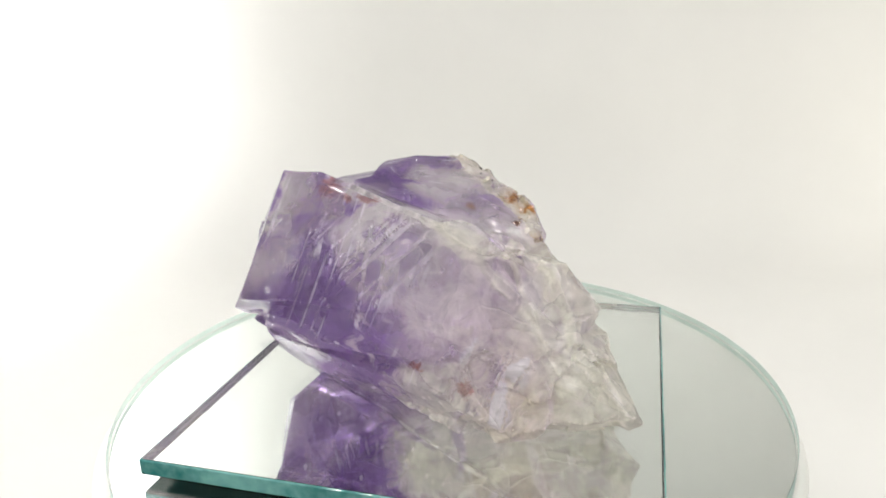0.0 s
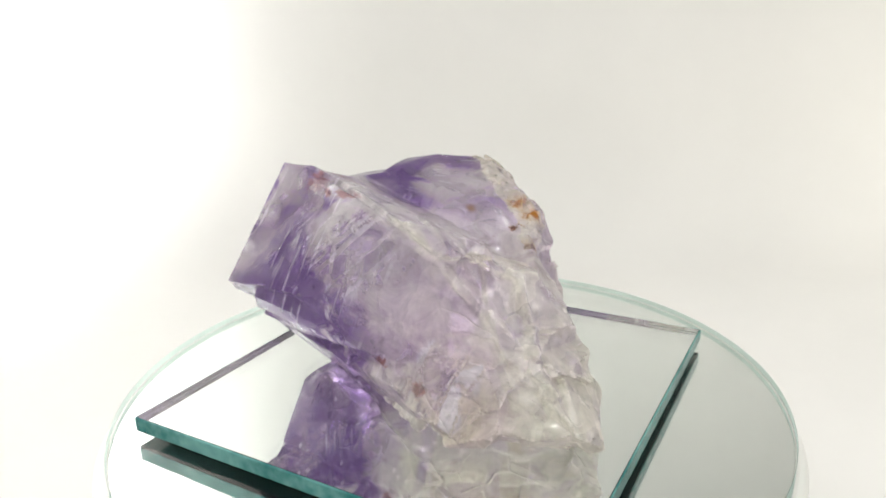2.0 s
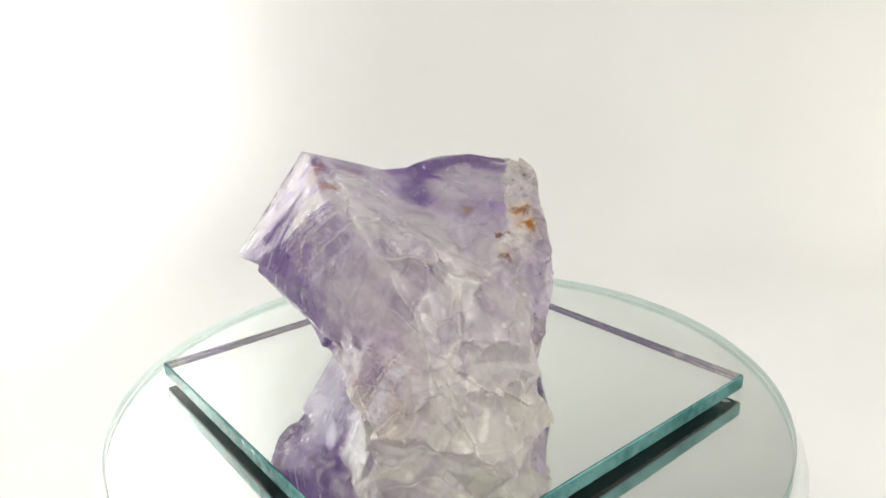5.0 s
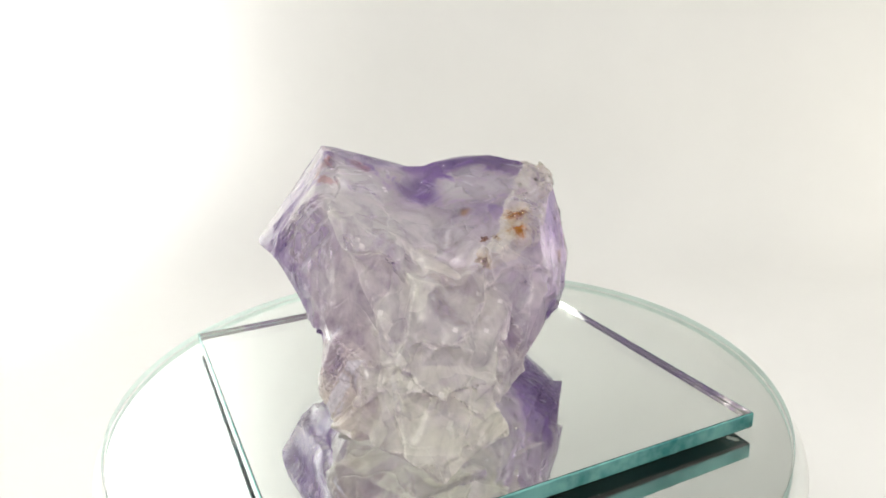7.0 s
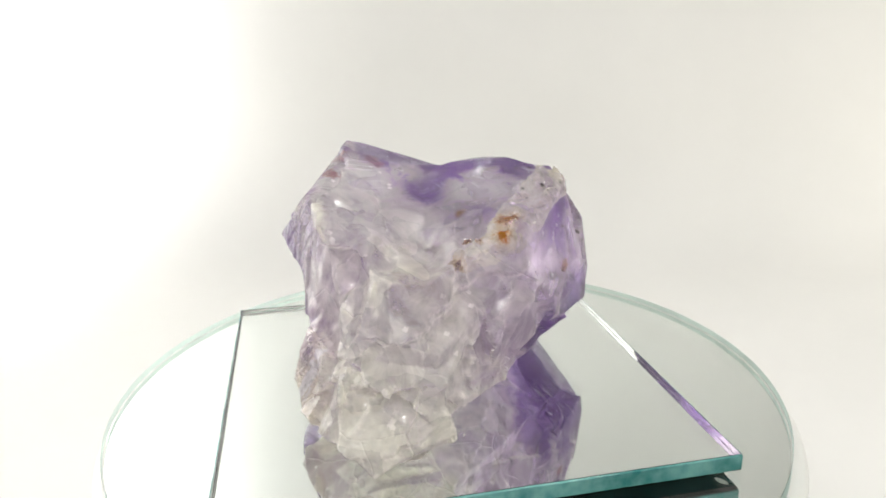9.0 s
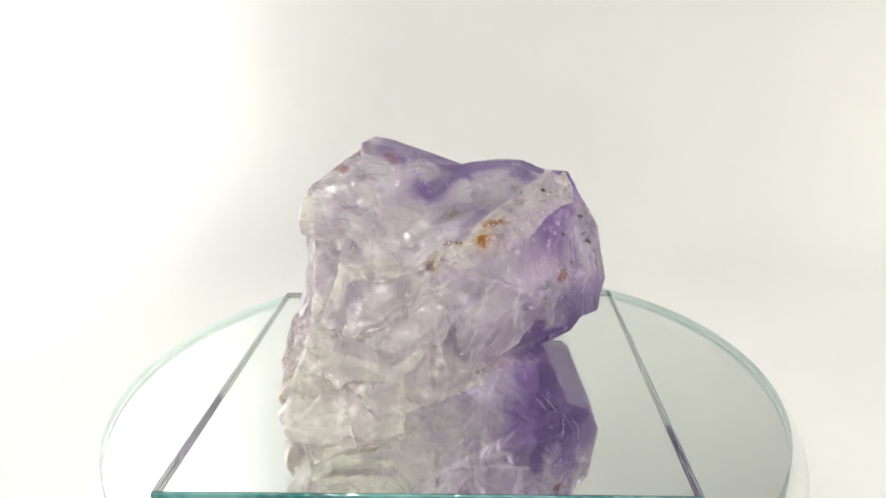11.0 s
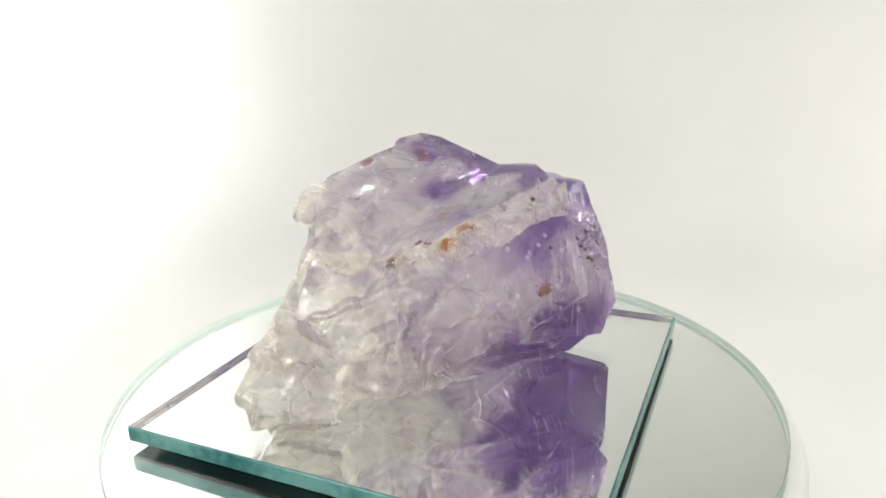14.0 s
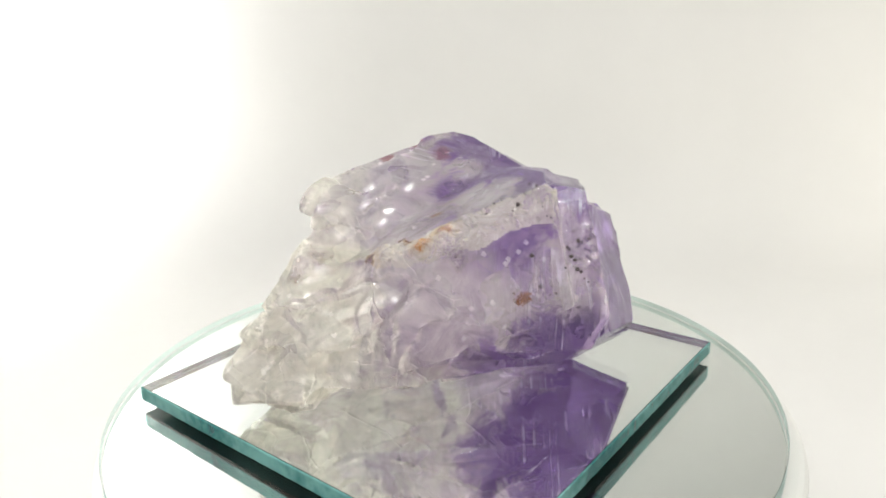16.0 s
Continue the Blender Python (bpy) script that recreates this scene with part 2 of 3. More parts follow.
# deeper (or paler) purple clouds: place in U, radius in U, depth
DEEP = [
    ((-0.25, -0.2, 0.15), 0.28, 0.5),
    ((0.08, 0.38, 0.12), 0.22, 0.4),
    ((0.1, 0.45, 0.42), 0.25, -0.2),
    ((0.36, -0.4, 0.28), 0.34, -0.28),
    ((-0.371, -0.391, 0.357), 0.15, 0.75),
    ((-0.162, -0.437, 0.293), 0.13, 0.65),
    ((-0.355, -0.428, 0.482), 0.15, 0.4),
    ((-0.292, -0.336, 0.193), 0.12, 0.6),
    ((-0.504, -0.365, 0.375), 0.07, 0.4),
    ((-0.514, -0.255, 0.597), 0.07, -0.6),
    ((-0.522, -0.335, 0.503), 0.06, -0.5),
    ((-0.468, -0.188, 0.698), 0.08, -0.4),
    ((-0.112, -0.005, 0.595), 0.1, 0.25),
    ((-0.202, -0.179, 0.659), 0.14, -0.4),
    ((-0.166, -0.31, 0.668), 0.12, -0.35),
    ((0.059, 0.186, 0.619), 0.1, -0.25),
    ((0.162, 0.408, 0.206), 0.14, 0.5),
    ((0.192, 0.236, 0.139), 0.13, 0.6),
    ((0.268, 0.106, 0.128), 0.08, 0.3),
    ((0.19, 0.29, 0.47), 0.2, 0.08),
    ((0.099, 0.469, 0.372), 0.1, -0.3),
    ((0.041, 0.41, 0.535), 0.12, -0.35),
    ((-0.21, -0.418, 0.588), 0.12, -0.35),
    ((0.095, -0.428, 0.534), 0.15, -0.2),
    ((-0.055, -0.337, 0.621), 0.15, -0.3),
    ((-0.438, -0.227, 0.673), 0.1, -0.25),
    ((-0.404, 0.033, 0.667), 0.08, 0.3),
    ((0.044, -0.462, 0.359), 0.06, 0.4),
    ((0.29, 0.173, 0.257), 0.1, 0.1),
    ((-0.184, 0.179, 0.665), 0.07, 0.3)]
# paler windows in the points
DEEP += [((0.011, 0.155, 0.621), 0.14, -0.35),
         ((-0.058, 0.088, 0.613), 0.1, -0.25),
         ((-0.064, 0.171, 0.639), 0.1, -0.2),
         ((-0.15, -0.245, 0.649), 0.12, -0.3),
         ((-0.226, -0.406, 0.596), 0.12, -0.2),
         ((-0.262, -0.025, 0.655), 0.1, -0.3)]

M_PAPER = plain("white_paper", (0.80, 0.79, 0.765), 0.9, vary=0.015, scale=9, bump=0.05)
M_PLASTIC = plain("white_plastic", (0.82, 0.81, 0.77), 0.4, vary=0.02)
M_GLASS = plain("mirror_glass", (0.975, 0.995, 0.985), 0.0, 0, 1.0, 1.52, vary=0.0)
M_SILVER = plain("silvering", (0.95, 0.96, 0.95), 0.0, 1.0, vary=0.0)
M_BACK = plain("back_paint", (0.010, 0.022, 0.022), 0.8, dull=True)
M_EDGE = cut_glass("green_glass_edge", (0.40, 0.93, 0.86), (0.04, 0.36, 0.35), 0.55)
# grey put into the edges' inner faces for the reflections seen in them
M_EDGE_IN = plain("edge_inner_reflection", (0.20, 0.19, 0.22), 0.3)
M_RIM = ground_rim("pale_glass_rim", (0.78, 0.93, 0.87))
M_DARK = plain("grey_light_board", (0.52, 0.515, 0.505), 0.8, scale=8)
M_STONE = amethyst("amethyst")
M_CRUST = amethyst("quartz_crust", True)
M_SPECK = plain("dark_iron_mineral", (0.035, 0.022, 0.018), 0.35, vary=0.3, scale=900)


def part(name, bm, material, parent, label=""):
    me = bpy.data.meshes.new(name)
    bm.to_mesh(me)
    bm.free()
    me.materials.append(material)
    ob = new(name, me)
    ob.parent = parent
    if label:
        ob["label"] = label
    return ob


# ---- backdrop ----
def backdrop():
    """A sheet of white paper that stands in a bow behind the table and runs out under it."""
    bm = bmesh.new()
    rows = []
    R, back, zf, hi = 0.10, 0.42, -0.10, 0.75
    line = [(-0.6, zf), (0.1, zf)] + [(back - R + R * math.sin(a), zf + R - R * math.cos(a)) for a in np.linspace(0, math.pi / 2, 9)] + [(back, z) for z in np.linspace(0.05, hi, 8)]
    xs = np.linspace(-0.9, 0.9, 25)
    for y, z in line:
        rows.append([bm.verts.new((x, y, z)) for x in xs])
    for a, b in zip(rows, rows[1:]):
        for i in range(len(xs) - 1):
            bm.faces.new((a[i], a[i + 1], b[i + 1], b[i]))
    for f in bm.faces:
        f.smooth = True
    me = bpy.data.meshes.new("backdrop")
    bm.to_mesh(me)
    bm.free()
    me.materials.append(M_PAPER)
    return tagged(new("backdrop", me), "seamless white paper sweep behind the turntable", "backdrop", kind="structure")


backdrop()


def light_board():
    """An unseen grey board behind the camera, added to shape the light on the stone."""
    bm = bmesh.new()
    bmesh.ops.create_cube(bm, size=1, matrix=Matrix.Translation((0, -0.62, 0.35)) @ Matrix.Diagonal((2.2, 0.02, 0.9, 1)))
    me = bpy.data.meshes.new("unseen_light_board")
    bm.to_mesh(me)
    bm.free()
    me.materials.append(M_DARK)
    return tagged(new("unseen_light_board", me), "unseen plain grey board facing the paper sweep, added to shape the light", "wall", kind="structure")


light_board()


# ---- turntable ----
def disc(r, z0, z1, n=192, bevel=0.0006, seg=3):
    """A lathed disc with rounded rims."""
    bm = bmesh.new()
    prof = [(0, z0), (r - bevel, z0)] + [(r - bevel + bevel * math.sin(a), z0 + bevel - bevel * math.cos(a)) for a in np.linspace(0, math.pi / 2, seg + 1)[1:]]
    prof += [(r - bevel + bevel * math.cos(a), z1 - bevel + bevel * math.sin(a)) for a in np.linspace(0, math.pi / 2, seg + 1)] + [(0, z1)]
    rings = []
    for rr, z in prof:
        if rr == 0:
            rings.append([bm.verts.new((0, 0, z))])
        else:
            rings.append([bm.verts.new((rr * math.cos(2 * math.pi * i / n), rr * math.sin(2 * math.pi * i / n), z)) for i in range(n)])
    for a, b in zip(rings, rings[1:]):
        for i in range(n):
            j = (i + 1) % n
            if len(a) == 1:
                bm.faces.new((a[0], b[j], b[i]))
            elif len(b) == 1:
                bm.faces.new((a[i], a[j], b[0]))
            else:
                bm.faces.new((a[i], a[j], b[j], b[i]))
    bmesh.ops.recalc_face_normals(bm, faces=bm.faces[:])
    return bm


T1 = 0.050 * U        # thickness of the square mirror, whose top is z = 0
T2 = 0.068 * U        # thickness of the round mirror under it
Z_DISC = -T1


turntable = tagged(new("turntable"), "round white plastic display turntable under a mirror", "turntable")
part("platter", disc(1.163 * U, Z_DISC - T2 - 0.006, Z_DISC - T2 - 0.0004, bevel=0.002), M_PLASTIC, turntable)
part("base", disc(1.0 * U, -0.10, Z_DISC - T2 - 0.0065, bevel=0.003), M_PLASTIC, turntable)

RD = 1.112 * U
round_mirror = tagged(new("round_mirror"), "round glass mirror with a pale green rim lying on the turntable", "mirror")
caps = disc(RD, Z_DISC - T2, Z_DISC, bevel=0.00004, seg=1)
band = caps.copy()
for bm, keep_side in ((caps, False), (band, True)):
    drop = [f for f in bm.faces if (abs(f.normal.z) < 0.1) != keep_side]
    bmesh.ops.delete(bm, geom=drop, context="FACES")
part("glass", caps, M_GLASS, round_mirror)
part("rim", band, M_RIM, round_mirror, "pale green ground glass rim")
part("silvering", disc(RD - 0.0004, Z_DISC - T2 - 0.00025, Z_DISC - T2 - 0.00005, bevel=0.00002), M_SILVER, round_mirror, "bright silvered back")


def box(x0, x1, y0, y1, z0, z1):
    bm = bmesh.new()
    bmesh.ops.create_cube(bm, size=1, matrix=Matrix.Translation(((x0 + x1) / 2, (y0 + y1) / 2, (z0 + z1) / 2)) @ Matrix.Diagonal((x1 - x0, y1 - y0, z1 - z0, 1)))
    return bm


S2 = 1.013 * U / math.sqrt(2)  # half the side of the square mirror
square_mirror = tagged(new("square_mirror"), "square cut-glass mirror tile with green edges on the round mirror", "mirror")
E0 = S2 - 0.00035
bm = box(-E0, E0, -E0, E0, -T1 + 0.0004, 0)
bmesh.ops.bevel(bm, geom=bm.edges[:], offset=0.00012, segments=1, affect="EDGES")
part("glass", bm, M_GLASS, square_mirror)
part("silvering", box(-E0, E0, -E0, E0, -T1 + 0.00025, -T1 + 0.00036), M_SILVER, square_mirror, "bright silvered layer")
part("back_paint", box(-S2 + 0.0002, S2 - 0.0002, -S2 + 0.0002, S2 - 0.0002, -T1 + 0.00003, -T1 + 0.0002), M_BACK, square_mirror, "dark grey back paint")


bm = bmesh.new()
bmesh.ops.create_circle(bm, cap_ends=True, segments=20, radius=1, matrix=Matrix.Translation((-S2 + 0.045 * U, -S2 + 0.03 * U, -T1 + 0.00002)) @ pose(0, 0, 0, 0, 0, 30) @ Matrix.Diagonal((0.020 * U, 0.010 * U, 1, 1)))
part("paint_chip", bm, M_PLASTIC, square_mirror, "pale chip in the dark back paint near a corner")


def cut_edge(turn):
    """One ground edge of the tile: green outside, inner face grey as a painted reflection, its rims nibbled."""
    bm = bmesh.new()
    n = 90
    r2 = random.Random(turn)
    prev = None
    for i in range(n + 1):
        x = -S2 + 2 * S2 * i / n
        nib = 0.00010 * r2.random() ** 3
        inset = 0.0003 if i in (0, n) else 0.0
        xi = max(-S2 + 0.0003, min(S2 - 0.0003, x))
        v = [bm.verts.new(c) for c in ((xi, E0 + 0.00003, -T1 + 0.00045), (x, S2 - nib - inset, -T1 + 0.00022), (x, S2 - inset, -T1 + 0.0005), (x, S2 - inset - nib, -0.00022 - nib), (xi, S2 - 0.0002 - nib, -0.00004), (xi, E0 + 0.00003, -0.00004))]
        if prev:
            for k in range(6):
                f = bm.faces.new((prev[k], prev[(k + 1) % 6], v[(k + 1) % 6], v[k]))
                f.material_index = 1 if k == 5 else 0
        else:
            bm.faces.new(v)
        prev = v
    bm.faces.new(prev[::-1])
    bmesh.ops.recalc_face_normals(bm, faces=bm.faces[:])
    bmesh.ops.rotate(bm, verts=bm.verts[:], cent=(0, 0, 0), matrix=Matrix.Rotation(radians(90 * turn), 3, "Z"))
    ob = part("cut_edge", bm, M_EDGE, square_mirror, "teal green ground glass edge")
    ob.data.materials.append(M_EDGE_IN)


for k in range(4):
    cut_edge(k)

# ---- the amethyst ----
# Each body is a block cut by flat faces: the way a face looks (degrees round, degrees up) and its distance from the axis' foot, in U.
MAIN = [(-97.1, 64.8, 0.764), (122.5, 59.0, 0.716), (60.1, 70.9, 0.574), (-117.3, 37.8, 0.731), (91.4, 23.5, 0.582), (-8.6, 43.2, 0.504), (-171.5, 23.6, 0.747), (29.1, 5.9, 0.3), (-92.1, 6.3, 0.495), (172.2, -26.2, 0.39), (67.7, -44.5, 0.216), (-106.9, -55.0, -0.037), (160.2, -56.6, 0.186), (35.5, -65.0, 0.028)]
SECOND = [(-175.0, 82.4, 0.687), (105.6, 49.6, 0.725), (12.2, 52.8, 0.614), (-87.6, 28.9, 0.573), (96.2, 14.8, 0.521), (-0.5, 16.0, 0.437), (169.4, 31.0, 0.562), (30.6, 12.0, 0.419), (-104.0, -7.5, 0.421), (19.4, -4.0, 0.318), (-114.3, -38.8, 0.193), (-95.2, -57.6, 0.212), (122.0, -69.7, -0.2)]
FLANK = [(-160.9, 71.6, 0.582), (6.8, 32.0, 0.496), (-118.2, 20.1, 0.474), (75.2, 40.8, 0.418), (-74.9, 22.9, 0.566), (-172.7, -14.4, 0.512), (20.3, -8.2, 0.281), (156.3, -48.0, 0.288), (-21.7, -17.8, 0.391), (-127.0, -40.1, 0.225), (32.4, -78.8, -0.097)]
FOOT = [(61.2, 50.3, 0.117), (-1.5, 39.7, 0.463), (-90.4, 28.0, 0.554), (116.8, 11.5, 0.743), (-139.0, 40.1, 0.234), (-81.0, -43.6, 0.382), (33.7, -66.6, 0.032), (-96.1, -87.1, -0.007)]
RIDGE = [(-100.0, 71.3, 0.777), (142.3, 77.6, 0.696), (18.2, 33.4, 0.433), (107.6, 12.2, 0.567), (-136.9, -16.8, 0.131), (36.8, 5.6, 0.395), (-67.8, 0.5, 0.387), (146.8, -34.9, 0.067), (3.0, -37.3, 0.081), (25.5, -65.4, -0.039)]
BODIES = (MAIN, SECOND, FLANK, FOOT, RIDGE)
ROOT = np.array((0.42, -0.46, 0.08), np.float32)                      # the broken root, pale and rough
BAND = np.array(((0.09, 0.38, 0.655), (0.145, 0.285, 0.63), (0.29, 0.047, 0.545), (0.305, -0.07, 0.505)), np.float32)   # the crusted seam


# the wide valley where the two points have grown together: its two walls
VALLEY = [(24.8, 65.4, 0.493), (-57.1, 70.7, 0.545)]


def face_table(body):
    a = np.radians(np.array(body, np.float64))
    n = np.stack([np.cos(a[:, 0]) * np.cos(a[:, 1]), np.sin(a[:, 0]) * np.cos(a[:, 1]), np.sin(a[:, 1])], -1)
    return n.astype(np.float32), np.array(body, np.float32)[:, 2]


TABLES = [face_table(b) for b in BODIES]
WALLS = face_table(VALLEY)


def blocks(X):
    """Distance to each cut block."""
    return np.stack([(X @ n.T - d).max(1) for n, d in TABLES], -1)


def solid(X):
    """The joined blocks with the valley taken out."""
    return np.maximum(np.maximum(blocks(X).min(1), (X @ WALLS[0].T - WALLS[1]).min(1)), -X[:, 2])


def hashed(I, seed):
    """Three numbers from 0 to 1 for each whole-number cell."""
    h = (I[:, 0].astype(np.int64) * 73856093) ^ (I[:, 1].astype(np.int64) * 19349663) ^ (I[:, 2].astype(np.int64) * 83492791) ^ (seed * 2654435761)
    out = []
    for k in range(3):
        h = (h ^ (h >> 13)) * 1274126177 & 0xFFFFFFFF
        out.append(((h ^ (h >> 16)) & 0xFFFF) / 65535.0)
    return np.stack(out, -1).astype(np.float32)


def chips(X, cell, seed, stretch=(1, 1, 1)):
    """Flat, randomly tilted flakes, as on broken quartz."""
    P = X / (cell * np.array(stretch, np.float32))
    I = np.floor(P - 0.5).astype(np.int32)
    best, second = np.full(len(X), 9.0, np.float32), np.full(len(X), 9.0, np.float32)
    val, other = np.zeros(len(X), np.float32), np.zeros(len(X), np.float32)
    for dx in (0, 1):
        for dy in (0, 1):
            for dz in (0, 1):
                J = I + np.array((dx, dy, dz), np.int32)
                h = hashed(J, seed)
                v = P - J - 0.5 - (h - 0.5) * 0.75
                d = np.sqrt((v * v).sum(1))
                w = (v * (h[:, (1, 2, 0)] * 2 - 1)).sum(1) + (h[:, 0] - 0.5) * 0.5
                m = d < best
                k = ~m & (d < second)
                second = np.where(m, best, np.where(k, d, second))
                other = np.where(m, val, np.where(k, w, other))
                best, val = np.where(m, d, best), np.where(m, w, val)
    t = 0.5 + 0.5 * np.clip((second - best) / 0.10, 0, 1)
    return val * t + other * (1 - t)


def swell(X, cell, seed):
    """Smooth noise from -1 to 1."""
    P = X / cell
    I = np.floor(P).astype(np.int32)
    f = P - I
    f = f * f * (3 - 2 * f)
    out = np.zeros(len(X), np.float32)
    for dx in (0, 1):
        for dy in (0, 1):
            for dz in (0, 1):
                w = (f[:, 0] if dx else 1 - f[:, 0]) * (f[:, 1] if dy else 1 - f[:, 1]) * (f[:, 2] if dz else 1 - f[:, 2])
                out += w * (hashed(I + np.array((dx, dy, dz), np.int32), seed)[:, 0] * 2 - 1)
    return out


def step(a, b, x):
    t = np.clip((x - a) / (b - a), 0, 1)
    return t * t * (3 - 2 * t)


def band_distance(X):
    d = np.full(len(X), 9.0, np.float32)
    for a, b in zip(BAND, BAND[1:]):
        e = b - a
        h = np.clip(((X - a) @ e) / (e @ e), 0, 1)
        d = np.minimum(d, np.linalg.norm(X - a - h[:, None] * e, axis=1))
    return d + 0.03 * step(0.12, -0.1, X[:, 1])


def in_crust(X):
    return band_distance(X) + 0.016 * swell(X, 0.05, 21) < 0.076


# the larger breaks: ledges that run over the faces, each a line of corners in U
UPPER_BREAKS = [
    [(-0.36, -0.22, 0.73), (-0.256, -0.226, 0.692), (-0.03, -0.41, 0.63), (0.027, -0.446, 0.612)],
    [(0.019, -0.428, 0.572), (0.093, -0.459, 0.557), (0.185, -0.363, 0.519), (0.207, -0.384, 0.445), (0.209, -0.446, 0.368)],
    [(0.185, -0.363, 0.519), (0.28, -0.37, 0.468), (0.329, -0.432, 0.359), (0.336, -0.471, 0.291)],
    [(0.043, -0.398, 0.624), (0.131, -0.46, 0.565), (0.158, -0.39, 0.498)],
    [(-0.03, -0.415, 0.626), (0.095, -0.461, 0.561), (0.137, -0.432, 0.464), (0.213, -0.446, 0.372), (0.29, -0.49, 0.26), (0.392, -0.54, 0.186)]]
FRONT_BREAKS = [
    [(-0.607, -0.205, 0.303), (-0.454, -0.322, 0.288), (-0.252, -0.371, 0.232), (-0.116, -0.452, 0.251)],
    [(-0.125, -0.417, 0.209), (-0.008, -0.498, 0.148), (0.107, -0.523, 0.054)],
    [(0.101, -0.532, 0.19), (0.233, -0.548, 0.145), (0.334, -0.513, 0.219)],
    [(0.279, -0.525, 0.182), (0.345, -0.49, 0.262), (0.408, -0.535, 0.184), (0.494, -0.496, 0.042)],
    [(0.364, -0.47, 0.287), (0.43, -0.437, 0.204), (0.462, -0.513, 0.136)]]
ROOT_BREAKS = [
    [(0.317, -0.476, 0.28), (0.392, -0.386, 0.321), (0.409, -0.275, 0.363), (0.325, -0.099, 0.426), (0.291, -0.083, 0.506)],
    [(0.145, -0.381, 0.537), (0.157, -0.239, 0.515), (0.283, -0.313, 0.48), (0.337, -0.389, 0.399)],
    [(0.347, -0.416, 0.341), (0.434, -0.31, 0.338), (0.37, -0.17, 0.379)],
    [(0.408, -0.526, 0.206), (0.394, -0.431, 0.234), (0.456, -0.347, 0.217)],
    [(0.497, -0.532, 0.101), (0.533, -0.416, 0.073), (0.52, -0.341, 0.099)],
    [(0.198, -0.284, 0.497), (0.093, -0.235, 0.548), (-0.068, -0.207, 0.609)]]
FLANK_BREAKS = [
    [(0.323, -0.085, 0.422), (0.319, 0.013, 0.434), (0.338, 0.073, 0.422)],
    [(0.391, -0.127, 0.279), (0.388, -0.123, 0.131), (0.501, -0.27, 0.135)],
    [(0.368, -0.015, 0.22), (0.364, 0.002, 0.342), (0.342, 0.071, 0.41)],
    [(0.427, -0.206, 0.213), (0.37, -0.098, 0.203), (0.352, -0.072, 0.301)],
    [(0.355, 0.012, 0.187), (0.35, 0.064, 0.291), (0.311, 0.156, 0.34)],
    [(0.44, -0.273, 0.319), (0.375, -0.19, 0.378), (0.308, -0.125, 0.455)]]
# growth lines stand as low terraces: place and radius in U, the way they are stacked
TERRACES = [((-0.227, -0.431, 0.528), 0.15, (0.661, -0.106, -0.743)),
            ((0.107, -0.523, 0.222), 0.11, (0.817, -0.032, -0.576)),
            ((-0.251, -0.431, 0.484), 0.13, (-0.978, 0.058, 0.199)),
            ((0.111, -0.532, 0.181), 0.1, (0.916, 0.075, -0.394)),
            ((0.099, 0.456, 0.382), 0.1, (0.604, -0.789, -0.111)),
            ((0.161, 0.391, 0.436), 0.08, (0.518, -0.853, -0.056))]
HEART = np.array((0.0, -0.05, 0.3), np.float32)


def breaks(X):
    """The rise of the ledges, and how near each place is to a ledge's lip (0 to 1)."""
    rise, lip = np.zeros(len(X), np.float32), np.zeros(len(X), np.float32)
    W = X + 0.012 * np.stack([swell(X, 0.045, 31), swell(X, 0.045, 32), swell(X, 0.045, 33)], -1)
    for line in UPPER_BREAKS + FRONT_BREAKS + ROOT_BREAKS + FLANK_BREAKS:
        P = np.array(line, np.float32)
        idx = np.nonzero(((W > P.min(0) - 0.1) & (W < P.max(0) + 0.1)).all(1))[0]
        if not len(idx):
            continue
        Y = W[idx]
        best, side = np.full(len(idx), 9.0, np.float32), np.zeros(len(idx), np.float32)
        for a, b in zip(P, P[1:]):
            e = b - a
            h = np.clip(((Y - a) @ e) / (e @ e), 0, 1)
            v = Y - a - h[:, None] * e
            d = np.linalg.norm(v, axis=1)
            out = np.cross(e, (a + b) / 2 - HEART)
            s = v @ (out / np.linalg.norm(out))
            m = d < best
            best, side = np.where(m, d, best), np.where(m, s, side)
        rise[idx] += np.clip(side / 0.006, -1, 1) * np.exp(-(best / 0.05) ** 2)
        lip[idx] = np.maximum(lip[idx], np.exp(-(best / 0.011) ** 2))
    return rise, lip


def terraces(X):
    """Flat plates of uneven width, from -0.5 to 0.5, fading round each striated place."""
    out = np.zeros(len(X), np.float32)
    for at, r, axis in TERRACES:
        d = np.linalg.norm(X - np.array(at, np.float32), axis=1)
        idx = np.nonzero(d < r * 1.3)[0]
        if len(idx):
            a = X[idx] @ np.array(axis, np.float32)
            k = np.floor(a / 0.013 + 0.8 * np.sin(a * 130) + 0.25 * swell(X[idx], 0.08, 41)).astype(np.int32)
            h = hashed(np.stack([k, k * 0, k * 0], -1), 43)[:, 0] - 0.5
            out[idx] += h * (1 - step(r * 0.7, r * 1.3, d[idx] + 0.06 * swell(X[idx], 0.07, 42)))
    return out


